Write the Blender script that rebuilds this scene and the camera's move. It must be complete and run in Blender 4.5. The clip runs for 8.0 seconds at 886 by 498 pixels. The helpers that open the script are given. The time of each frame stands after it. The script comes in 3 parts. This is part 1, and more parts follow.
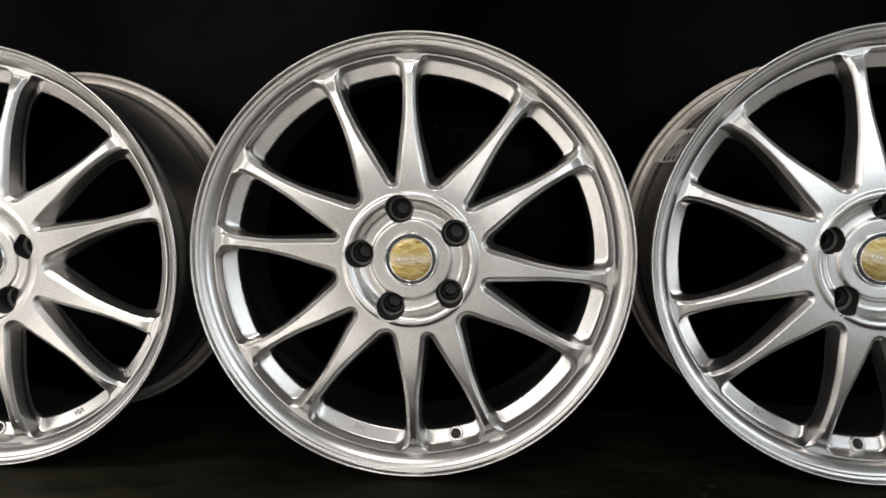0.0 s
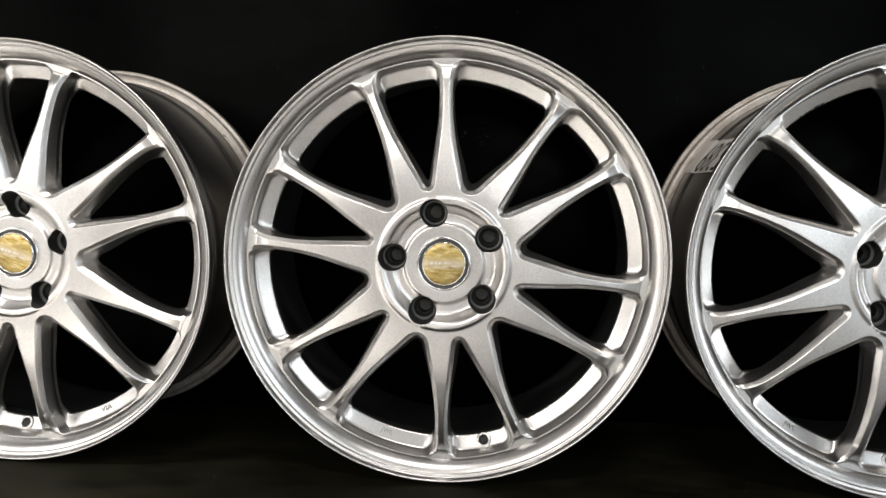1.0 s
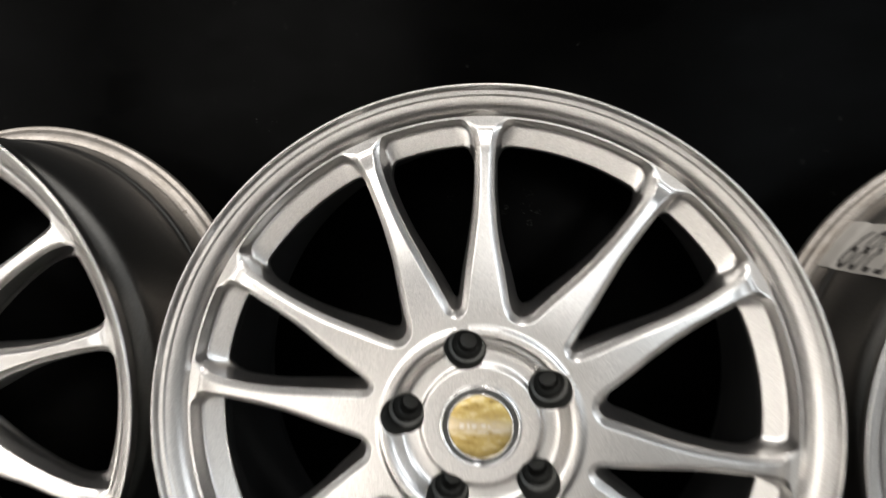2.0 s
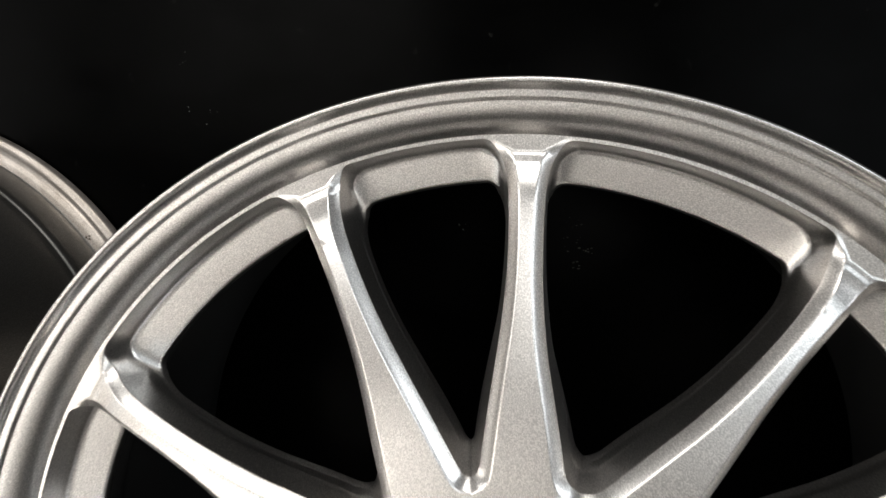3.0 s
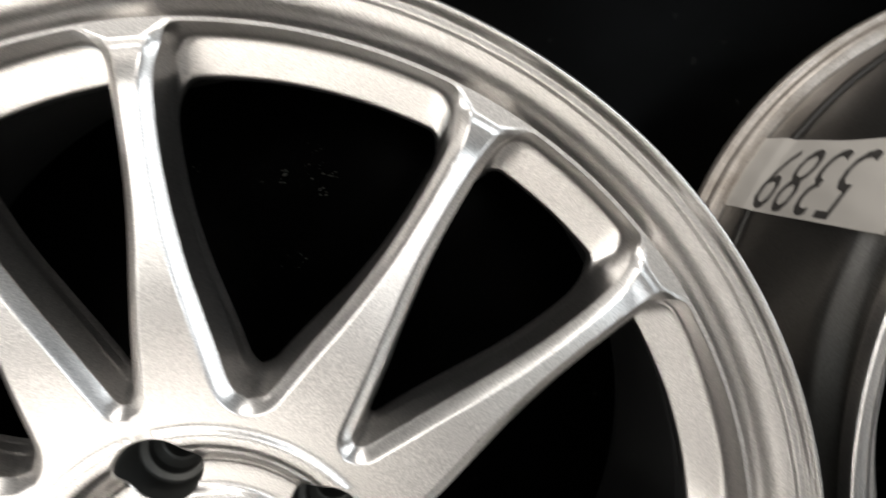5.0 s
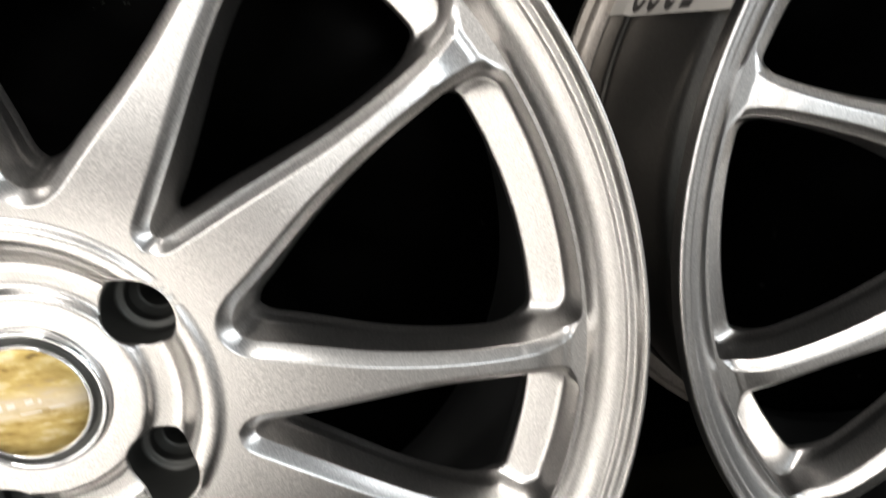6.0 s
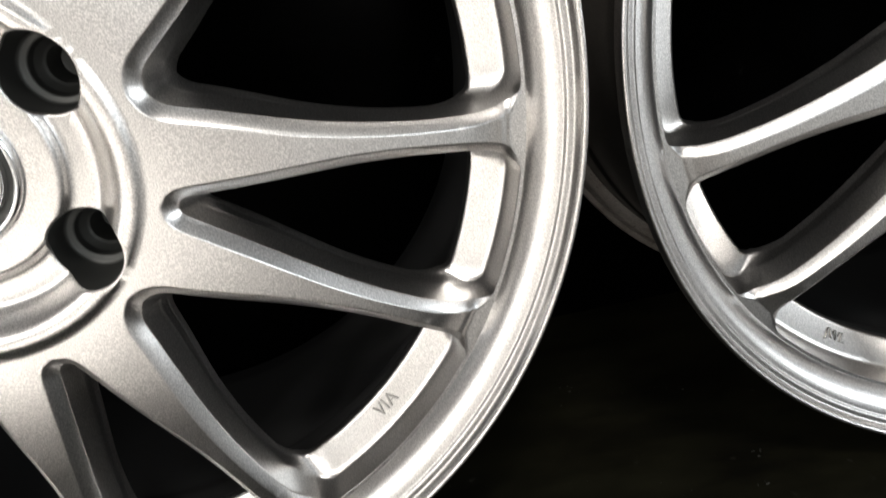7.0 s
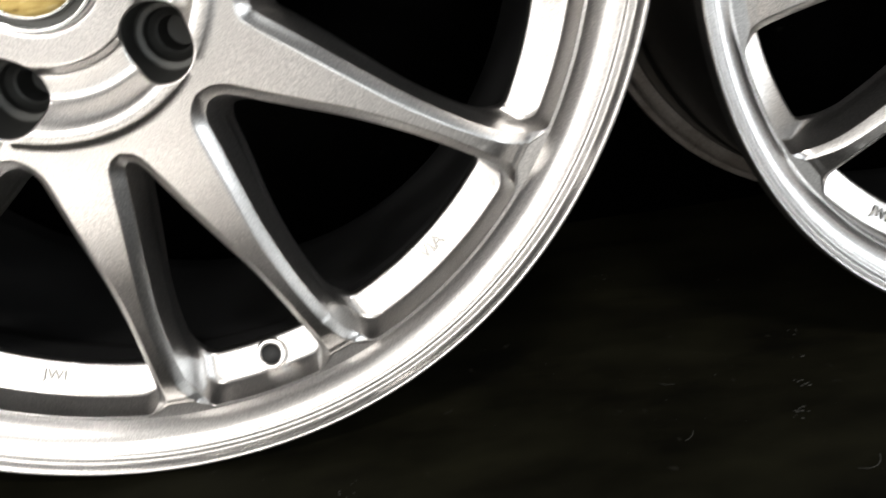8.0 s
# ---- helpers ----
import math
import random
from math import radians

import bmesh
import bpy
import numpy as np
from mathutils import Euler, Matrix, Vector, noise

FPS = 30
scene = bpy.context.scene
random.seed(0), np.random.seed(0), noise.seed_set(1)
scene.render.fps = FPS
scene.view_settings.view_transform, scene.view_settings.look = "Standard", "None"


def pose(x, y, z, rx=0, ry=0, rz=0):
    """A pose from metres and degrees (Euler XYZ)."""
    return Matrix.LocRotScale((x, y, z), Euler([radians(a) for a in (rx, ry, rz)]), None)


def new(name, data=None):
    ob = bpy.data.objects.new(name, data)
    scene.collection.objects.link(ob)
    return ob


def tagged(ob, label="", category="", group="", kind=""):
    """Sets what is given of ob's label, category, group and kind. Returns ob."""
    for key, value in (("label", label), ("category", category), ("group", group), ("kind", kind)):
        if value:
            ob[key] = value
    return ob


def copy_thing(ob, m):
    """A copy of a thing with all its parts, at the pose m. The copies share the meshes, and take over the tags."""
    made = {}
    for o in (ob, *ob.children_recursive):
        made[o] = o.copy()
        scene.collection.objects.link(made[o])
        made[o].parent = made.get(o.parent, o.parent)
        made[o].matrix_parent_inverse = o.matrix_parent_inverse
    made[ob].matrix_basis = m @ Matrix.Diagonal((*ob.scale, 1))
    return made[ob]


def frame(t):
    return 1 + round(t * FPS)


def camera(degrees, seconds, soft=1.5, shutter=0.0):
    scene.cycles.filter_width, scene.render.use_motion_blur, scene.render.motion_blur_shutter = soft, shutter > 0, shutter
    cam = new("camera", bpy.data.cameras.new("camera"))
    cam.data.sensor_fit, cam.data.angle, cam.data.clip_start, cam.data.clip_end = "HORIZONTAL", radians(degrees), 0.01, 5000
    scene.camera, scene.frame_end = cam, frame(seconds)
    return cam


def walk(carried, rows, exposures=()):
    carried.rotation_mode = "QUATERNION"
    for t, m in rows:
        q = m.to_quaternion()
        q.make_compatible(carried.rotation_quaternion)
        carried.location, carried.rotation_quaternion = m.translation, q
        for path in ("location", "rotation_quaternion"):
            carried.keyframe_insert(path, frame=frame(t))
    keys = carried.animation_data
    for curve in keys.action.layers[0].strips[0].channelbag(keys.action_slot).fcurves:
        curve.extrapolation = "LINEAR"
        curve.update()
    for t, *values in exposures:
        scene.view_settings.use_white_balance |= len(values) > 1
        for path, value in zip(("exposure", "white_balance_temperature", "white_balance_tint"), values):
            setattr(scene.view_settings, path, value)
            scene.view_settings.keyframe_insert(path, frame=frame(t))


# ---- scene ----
cam = camera(67.35, 8.0, 1.5, 0.4)
# seconds, x, y, z, pitch, roll, yaw
ROWS = [
    (0.0, 0.0776, -0.7204, 0.3300, -5.56, 0.37, 3.19),
    (0.5, 0.0571, -0.7252, 0.3327, -5.20, -0.92, 3.83),
    (1.0, 0.0479, -0.7216, 0.3272, -4.95, -0.92, 3.88),
    (1.5, 0.0403, -0.6775, 0.3367, -5.95, -1.36, 4.94),
    (2.0, 0.0217, -0.4651, 0.3974, -2.52, -0.86, 6.11),
    (2.2, 0.0095, -0.3975, 0.4137, -2.74, -2.07, 6.53),
    (3.3, -0.0012, -0.2395, 0.4568, -6.34, -1.33, 7.51),
    (3.5, -0.0005, -0.2393, 0.4561, -6.23, -0.98, 7.86),
    (4.0, 0.0071, -0.2428, 0.4563, -5.98, -1.13, 7.33),
    (4.5, 0.0567, -0.2390, 0.4365, -5.47, 2.14, 2.42),
    (5.0, 0.0946, -0.2355, 0.4132, -8.11, 5.69, -3.55),
    (5.2, 0.1039, -0.2348, 0.3979, -8.48, 6.72, -5.25),
    (6.3, 0.1578, -0.2320, 0.3406, -21.35, 7.55, -7.88),
    (6.5, 0.1594, -0.2362, 0.3215, -22.51, 8.15, -8.31),
    (7.0, 0.1598, -0.2448, 0.2953, -24.32, 8.15, -8.71),
    (7.5, 0.1568, -0.2629, 0.2683, -25.41, 7.86, -8.20),
    (8.0, 0.1328, -0.2738, 0.2395, -26.25, 6.05, -5.99),
]
walk(cam, [(t, pose(x, y, z + 0.002, 90 + pitch, roll, yaw)) for t, x, y, z, pitch, roll, yaw in ROWS],
     exposures=[(0.0, -0.85), (0.5, -0.66), (1.5, -0.52), (2.0, -0.35), (3.5, -0.54), (4.5, -0.50), (5.0, -0.28), (6.5, -0.30), (8.0, -0.22)])


# ---- world, lamps, exposure ----
from mathutils.geometry import delaunay_2d_cdt

world = bpy.data.worlds.new("world")
scene.world = world
world.use_nodes = True
world.node_tree.nodes["Background"].inputs[0].default_value = (0.9, 0.95, 1.0, 1)
world.node_tree.nodes["Background"].inputs[1].default_value = 0.02

LAMPS = [  # name, place, turn about x, turn about z, size x, size y, spread in degrees, watts, colour
    ("daylight_in_wide_window", (-1.40, -2.98, 1.45), 90, 0, 1.60, 1.40, 180, 60.0, (1.0, 0.97, 0.925)),
    ("daylight_in_narrow_window", (0.30, -2.98, 0.65), 90, 0, 0.44, 1.00, 180, 10.0, (1.0, 0.98, 0.95)),
    ("daylight_in_window", (1.65, -2.98, 1.00), 90, 0, 1.30, 1.60, 180, 36.0, (0.88, 0.95, 1.0)),
    ("daylight_in_side_window", (-2.58, -2.00, 0.95), 90, -90, 1.50, 1.60, 180, 46.0, (1.0, 0.975, 0.94)),
    ("daylight_in_east_doorway", (2.58, -1.05, 0.85), 90, 90, 0.60, 1.66, 180, 25.0, (0.90, 0.955, 1.0)),
    ("ceiling_light", (0.10, -1.45, 2.38), 0, 0, 0.60, 0.30, 180, 34.0, (1.0, 0.97, 0.93)),
    # unseen lamp, added to brighten the floor patch mirrored in the lips
    ("added_floor_patch_light", (-0.62, -0.62, 2.38), 0, 0, 0.30, 0.30, 34, 26.0, (1.0, 0.975, 0.94)),
]
for nm, place, rx, rz, sx, sy, spread, watts, colour in LAMPS:
    data = bpy.data.lights.new(nm, "AREA")
    data.shape, data.size, data.size_y, data.energy, data.color, data.spread = "RECTANGLE", sx, sy, watts, colour, radians(spread)
    new(nm, data).matrix_world = pose(*place, rx, 0, rz)


# ---- materials ----
def material(name, base, rough, metal=0.0):
    m = bpy.data.materials.new(name)
    m.use_nodes = True
    b = m.node_tree.nodes["Principled BSDF"]
    b.inputs["Base Color"].default_value = (*base, 1)
    b.inputs["Roughness"].default_value = rough
    b.inputs["Metallic"].default_value = metal
    return m, m.node_tree, b


def node(tree, kind, **values):
    n = tree.nodes.new(kind)
    for key, value in values.items():
        n.inputs[key.replace("_", " ")].default_value = value
    return n


def ramp(tree, source, stops):
    n = tree.nodes.new("ShaderNodeValToRGB")
    e = n.color_ramp.elements
    e[0].position, e[0].color = stops[0][0], (*stops[0][1], 1)
    e[1].position, e[1].color = stops[-1][0], (*stops[-1][1], 1)
    for at, colour in stops[1:-1]:
        e.new(at).color = (*colour, 1)
    tree.links.new(source, n.inputs[0])
    return n


def noise_of(tree, coords, scale, detail=3.0, rough=0.55):
    n = node(tree, "ShaderNodeTexNoise", Scale=scale, Detail=detail, Roughness=rough)
    tree.links.new(coords, n.inputs["Vector"])
    return n


def silver_paint(name, base, rough):
    """Metallic silver wheel paint: fine flake, faint grime, soft relief."""
    m, tree, b = material(name, base, rough, 1.0)
    co = tree.nodes.new("ShaderNodeTexCoord").outputs["Object"]
    fine, coarse, haze = noise_of(tree, co, 1900, 0.0), noise_of(tree, co, 9, 2.0), noise_of(tree, co, 25, 2.0)
    grey = lambda v: (base[0] * v, base[1] * v, base[2] * v)
    tone = ramp(tree, fine.outputs["Fac"], [(0.30, grey(0.78)), (0.50, grey(0.965)), (0.72, grey(1.25))])
    dirt = ramp(tree, coarse.outputs["Fac"], [(0.32, (0.95, 0.945, 0.935)), (0.55, (1, 1, 1))])
    mix = tree.nodes.new("ShaderNodeMix")
    mix.data_type, mix.blend_type = "RGBA", "MULTIPLY"
    mix.inputs["Factor"].default_value = 1.0
    tree.links.new(tone.outputs[0], mix.inputs["A"])
    tree.links.new(dirt.outputs[0], mix.inputs["B"])
    tree.links.new(mix.outputs["Result"], b.inputs["Base Color"])
    gloss = node(tree, "ShaderNodeMapRange", From_Min=0.3, From_Max=0.7, To_Min=rough - 0.008, To_Max=rough + 0.02)
    tree.links.new(haze.outputs["Fac"], gloss.inputs["Value"])
    tree.links.new(gloss.outputs["Result"], b.inputs["Roughness"])
    bump = node(tree, "ShaderNodeBump", Strength=0.035, Distance=0.0003)
    tree.links.new(fine.outputs["Fac"], bump.inputs["Height"])
    tree.links.new(bump.outputs["Normal"], b.inputs["Normal"])
    return m


def black_surface(name, base, rough, dust, film, sheen):
    """Black sheet with a smoky, streaked film of dirt, scuffs and specks of dust."""
    m, tree, b = material(name, base, rough)
    b.inputs["Specular IOR Level"].default_value = sheen
    co = tree.nodes.new("ShaderNodeTexCoord").outputs["Object"]
    drag = node(tree, "ShaderNodeMapping", Scale=(1.0, 2.6, 2.0), Rotation=(0.0, 0.0, 0.25))
    tree.links.new(co, drag.inputs["Vector"])
    big, specks, smear = noise_of(tree, co, 3.0, 4.0), noise_of(tree, co, 90, 2.0), noise_of(tree, drag.outputs[0], 9, 6.0, 0.62)
    veil = ramp(tree, smear.outputs["Fac"], [(0.36, base), (0.72, film)])
    mask = ramp(tree, specks.outputs["Fac"], [(0.70, (0, 0, 0)), (0.80, (1, 1, 1))])
    mix = tree.nodes.new("ShaderNodeMix")
    mix.data_type = "RGBA"
    mix.inputs["B"].default_value = (*dust, 1)
    tree.links.new(mask.outputs[0], mix.inputs["Factor"])
    tree.links.new(veil.outputs[0], mix.inputs["A"])
    tree.links.new(mix.outputs["Result"], b.inputs["Base Color"])
    gloss = node(tree, "ShaderNodeMapRange", From_Min=0.3, From_Max=0.7, To_Min=rough - 0.06, To_Max=rough + 0.1)
    tree.links.new(smear.outputs["Fac"], gloss.inputs["Value"])
    tree.links.new(gloss.outputs["Result"], b.inputs["Roughness"])
    bump = node(tree, "ShaderNodeBump", Strength=0.05, Distance=0.002)
    tree.links.new(big.outputs["Fac"], bump.inputs["Height"])
    tree.links.new(bump.outputs["Normal"], b.inputs["Normal"])
    return m


SILVER = silver_paint("silver_paint", (0.678, 0.66, 0.642), 0.292)
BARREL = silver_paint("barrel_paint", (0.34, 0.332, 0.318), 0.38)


def nicked_metal():
    """Worn rear flange: scuffed silver with dark nicks and scraped bright spots."""
    m = silver_paint("worn_flange", (0.47, 0.435, 0.40), 0.36)
    tree = m.node_tree
    b = tree.nodes["Principled BSDF"]
    b.inputs["Metallic"].default_value = 0.55
    co = tree.nodes.new("ShaderNodeTexCoord").outputs["Object"]
    nick, scrape = noise_of(tree, co, 170, 2.0), noise_of(tree, co, 45, 5.0, 0.7)
    dark = ramp(tree, nick.outputs["Fac"], [(0.26, (0.14, 0.12, 0.10)), (0.32, (1, 1, 1))])
    rub = ramp(tree, scrape.outputs["Fac"], [(0.35, (0.78, 0.74, 0.70)), (0.60, (1.08, 1.06, 1.05))])
    source = b.inputs["Base Color"].links[0].from_socket
    for extra in (dark, rub):
        mix = tree.nodes.new("ShaderNodeMix")
        mix.data_type, mix.blend_type = "RGBA", "MULTIPLY"
        mix.inputs["Factor"].default_value = 1.0
        tree.links.new(source, mix.inputs["A"])
        tree.links.new(extra.outputs[0], mix.inputs["B"])
        source = mix.outputs["Result"]
    tree.links.new(source, b.inputs["Base Color"])
    return m


WORN = nicked_metal()
# near-black colour stands in for the shade inside barrel and valve hole
INSIDE_SHADE = material("inside_shade", (0.012, 0.012, 0.012), 0.6)[0]
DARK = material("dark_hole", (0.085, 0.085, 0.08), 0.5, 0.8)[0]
CHROME = material("chrome", (0.75, 0.75, 0.75), 0.12, 1.0)[0]


def worn_gold():
    m, tree, b = material("worn_gold_foil", (0.4, 0.3, 0.1), 0.38, 0.75)
    co = tree.nodes.new("ShaderNodeTexCoord").outputs["Object"]
    lie = node(tree, "ShaderNodeMapping", Scale=(0.35, 1.0, 1.3))
    tree.links.new(co, lie.inputs["Vector"])
    flake, tiny = noise_of(tree, lie.outputs[0], 230, 6.0, 0.65), noise_of(tree, co, 700, 3.0)
    tone = ramp(tree, flake.outputs["Fac"], [(0.30, (0.10, 0.065, 0.02)), (0.40, (0.36, 0.25, 0.075)), (0.55, (0.50, 0.38, 0.14)), (0.66, (0.62, 0.53, 0.33)), (0.78, (0.30, 0.20, 0.06))])
    split = tree.nodes.new("ShaderNodeSeparateXYZ")
    tree.links.new(co, split.inputs[0])
    wander = node(tree, "ShaderNodeMath")
    wander.operation = "MULTIPLY_ADD"
    wander.inputs[1].default_value, wander.inputs[2].default_value = 0.020, -0.0100
    tree.links.new(flake.outputs["Fac"], wander.inputs[0])
    high = node(tree, "ShaderNodeMath")
    tree.links.new(split.outputs["Z"], high.inputs[0])
    tree.links.new(wander.outputs[0], high.inputs[1])
    away = node(tree, "ShaderNodeMath")
    away.operation = "ABSOLUTE"
    tree.links.new(high.outputs[0], away.inputs[0])
    band = ramp(tree, away.outputs[0], [(0.0030, (0.75, 0.75, 0.75)), (0.0048, (0.0, 0.0, 0.0))])
    worn = tree.nodes.new("ShaderNodeMix")
    worn.data_type = "RGBA"
    worn.inputs["B"].default_value = (0.62, 0.55, 0.44, 1)
    tree.links.new(band.outputs[0], worn.inputs["Factor"])
    tree.links.new(tone.outputs[0], worn.inputs["A"])
    tree.links.new(worn.outputs["Result"], b.inputs["Base Color"])
    bump = node(tree, "ShaderNodeBump", Strength=0.5, Distance=0.0004)
    tree.links.new(flake.outputs["Fac"], bump.inputs["Height"])
    tree.links.new(bump.outputs["Normal"], b.inputs["Normal"])
    return m


GOLD = worn_gold()
PALE = material("worn_pale_foil", (0.68, 0.65, 0.60), 0.45, 0.6)[0]
FLOOR = black_surface("black_floor", (0.0040, 0.0038, 0.0026), 0.45, (0.022, 0.021, 0.017), (0.0118, 0.0112, 0.0064), 0.028)
WALL = black_surface("black_wall", (0.0006, 0.0006, 0.0006), 0.22, (0.006, 0.006, 0.0055), (0.0008, 0.0008, 0.0007), 0.012)


def mottled(name, base, rough, scale):
    """Plain mineral surface with cloudy stains and fine grain."""
    m, tree, b = material(name, base, rough)
    co = tree.nodes.new("ShaderNodeTexCoord").outputs["Object"]
    cloud, grain = noise_of(tree, co, scale, 5.0), noise_of(tree, co, scale * 60, 2.0)
    grey = lambda v: tuple(c * v for c in base)
    tone = ramp(tree, cloud.outputs["Fac"], [(0.30, grey(0.80)), (0.50, grey(1.0)), (0.70, grey(1.15))])
    tree.links.new(tone.outputs[0], b.inputs["Base Color"])
    bump = node(tree, "ShaderNodeBump", Strength=0.2, Distance=0.002)
    tree.links.new(grain.outputs["Fac"], bump.inputs["Height"])
    tree.links.new(bump.outputs["Normal"], b.inputs["Normal"])
    return m


PLASTER = mottled("plaster", (0.15, 0.15, 0.155), 0.8, 2.0)
DIM = mottled("dark_plaster", (0.06, 0.06, 0.063), 0.8, 2.0)
GREY = mottled("grey_ceiling", (0.18, 0.18, 0.18), 0.8, 2.0)
CONCRETE = mottled("concrete", (0.38, 0.367, 0.35), 0.7, 3.0)


# ---- mesh helpers ----
def mesh_of(name, verts, faces, mat, normals=None, smooth=True):
    me = bpy.data.meshes.new(name)
    me.from_pydata([tuple(v) for v in verts], [], [tuple(f) for f in faces])
    me.materials.append(mat)
    me.polygons.foreach_set("use_smooth", [smooth] * len(me.polygons))
    me.update()
    if normals is not None:
        me.normals_split_custom_set_from_vertices([tuple(n) for n in normals])
    return me


def part(name, me, parent, label=""):
    ob = new(name, me)
    ob.parent = parent
    if label:
        tagged(ob, label)
    return ob


def box(name, lo, hi, mat):
    bm = bmesh.new()
    bmesh.ops.create_cube(bm, size=1)
    for v in bm.verts:
        v.co = [lo[i] + (v.co[i] + 0.5) * (hi[i] - lo[i]) for i in range(3)]
    me = bpy.data.meshes.new(name)
    bm.to_mesh(me)
    bm.free()
    me.materials.append(mat)
    return new(name, me)


# ---- the room ----
WALL_Y = 0.235


def shell(name, lo, hi, mat, label, category):
    tagged(box(name, lo, hi, mat), label, category, kind="structure")


shell("floor", (-0.9, -0.24, -0.1), (0.88, 0.4, 0.0), FLOOR, "black floor with dust and scuffs", "floor")
shell("floor_2", (-2.6, -3.0, -0.1), (2.6, -0.24, -0.002), CONCRETE, "plain grey concrete floor", "floor")
shell("floor_3", (0.88, -0.24, -0.1), (2.6, 0.4, -0.002), CONCRETE, "plain grey concrete floor", "floor")
shell("floor_4", (-2.6, -0.24, -0.1), (-0.9, 0.4, -0.002), CONCRETE, "plain grey concrete floor", "floor")
shell("wall_north", (-2.6, WALL_Y, 0.0), (2.6, 0.4, 2.4), WALL, "black glossy back wall behind the wheels", "wall")
for k, (x0, x1, z0, z1) in enumerate([(-0.6, 0.08, -0.1, 2.4), (0.52, 1.0, -0.1, 2.4), (0.08, 0.52, -0.1, 0.15), (0.08, 0.52, 1.15, 2.4), (2.3, 2.6, -0.1, 2.4), (1.0, 2.3, -0.1, 0.2), (1.0, 2.3, 1.8, 2.4), (-2.6, -2.2, -0.1, 2.4), (-2.2, -0.6, -0.1, 0.75), (-2.2, -0.6, 2.15, 2.4)]):
    shell("wall_south" if k == 0 else "wall_south_%d" % (k + 1), (x0, -3.2, z0), (x1, -3.0, z1), PLASTER, "plain grey wall round the windows", "wall")
for k, (y0, y1, z0, z1) in enumerate([(-1.25, 0.4, -0.1, 2.4), (-3.2, -2.75, -0.1, 2.4), (-2.75, -1.25, -0.1, 0.15), (-2.75, -1.25, 1.75, 2.4)]):
    shell("wall_west" if k == 0 else "wall_west_%d" % (k + 1), (-2.8, y0, z0), (-2.6, y1, z1), DIM, "plain dark wall round the side window", "wall")
for k, (y0, y1, z0, z1) in enumerate([(-0.75, 0.4, -0.1, 2.4), (-3.2, -1.35, -0.1, 2.4), (-1.35, -0.75, 1.7, 2.4)]):
    shell("wall_east" if k == 0 else "wall_east_%d" % (k + 1), (2.6, y0, z0), (2.8, y1, z1), DIM, "plain dark wall round the doorway", "wall")
shell("ceiling", (-2.8, -3.2, 2.4), (2.8, 0.4, 2.55), GREY, "plain grey ceiling", "ceiling")

# ---- the wheel, lying round its own axis: x right, y into the wheel, z up ----
PHASE = radians(102.12)   # axis of a narrow window
R_PAD = 0.2249


def spline(points, count):
    """Points spread evenly along a smooth curve through the given ones."""
    p = np.array(points, float)
    p = np.vstack([2 * p[0] - p[1], p, 2 * p[-1] - p[-2]])
    fine = []
    for i in range(1, len(p) - 2):
        for s in np.linspace(0, 1, 24, endpoint=False):
            a, b, c, d = p[i - 1:i + 3]
            fine.append(0.5 * (2 * b + (c - a) * s + (2 * a - 5 * b + 4 * c - d) * s * s + (3 * b - a - 3 * c + d) * s ** 3))
    fine = np.array(fine + [p[-2]])
    length = np.concatenate([[0], np.cumsum(np.hypot(*np.diff(fine, axis=0).T))])
    at = np.linspace(0, length[-1], count)
    return np.stack([np.interp(at, length, fine[:, k]) for k in (0, 1)], 1)


# half outlines of the windows: radius, half width
NARROW = [(0.0851, 0.0000), (0.0866, 0.0035), (0.0901, 0.0054), (0.0957, 0.0073), (0.1018, 0.0094), (0.1151, 0.0137), (0.1355, 0.0204), (0.1558, 0.0267), (0.1762, 0.0316), (0.1966, 0.0352), (0.2088, 0.0361), (0.2159, 0.0354), (0.2210, 0.0334), (0.2238, 0.0314)]
WIDE = [(0.0843, 0.0000), (0.0858, 0.0053), (0.0891, 0.0090), (0.0937, 0.0117), (0.1018, 0.0158), (0.1151, 0.0226), (0.1355, 0.0328), (0.1558, 0.0415), (0.1762, 0.0488), (0.1966, 0.0548), (0.2088, 0.0572), (0.2159, 0.0574), (0.2210, 0.0562), (0.2238, 0.0548)]


CHAMFER, CHAMFER_DROP, CHAMFER_IN = 0.0046, 0.0044, 0.0017


def outline(table, tip, outer, narrower, count, corner=0.0):
    """One window's closed outline about the x axis: from the tip up one side, round a corner of that radius, over the outer arc, and back."""
    t0, half = table[0][0], []
    for r, h in table:
        r2 = tip + (r - t0) / (R_PAD - t0) * (outer - tip)
        less = narrower + CHAMFER_IN * float(np.interp(r, [0.09, 0.15, 0.194, 0.216, R_PAD], [1.0, 1.0, 0.7, 0.25, 0.0]))
        half.append((r2, max(0.0, h - less * (1 - math.exp(-h / 0.006))) * (r2 / r) ** 0.3))
    if corner:
        side = float(np.interp(outer - corner, [p[0] for p in half], [p[1] for p in half]))
        half = [p for p in half if p[0] < outer - corner * 1.15]
        half += [(outer - corner + corner * math.sin(radians(a)), side - corner + corner * math.cos(radians(a))) for a in (0, 18, 36, 54, 70, 82)]
    half = [(math.sqrt(max(r * r - h * h, 0)), h) for r, h in half]
    end = math.asin(half[-1][1] / math.hypot(*half[-1]))
    for s in (0.93, 0.82, 0.66, 0.5, 0.33, 0.16, 0.0):
        half.append((outer * math.cos(end * s), outer * math.sin(end * s)))
    curve = spline(half, count)
    return np.vstack([curve, curve[-2:0:-1] * (1, -1)])


def turned(points, angle):
    c, s = math.cos(angle), math.sin(angle)
    return points @ np.array([[c, s], [-s, c]])


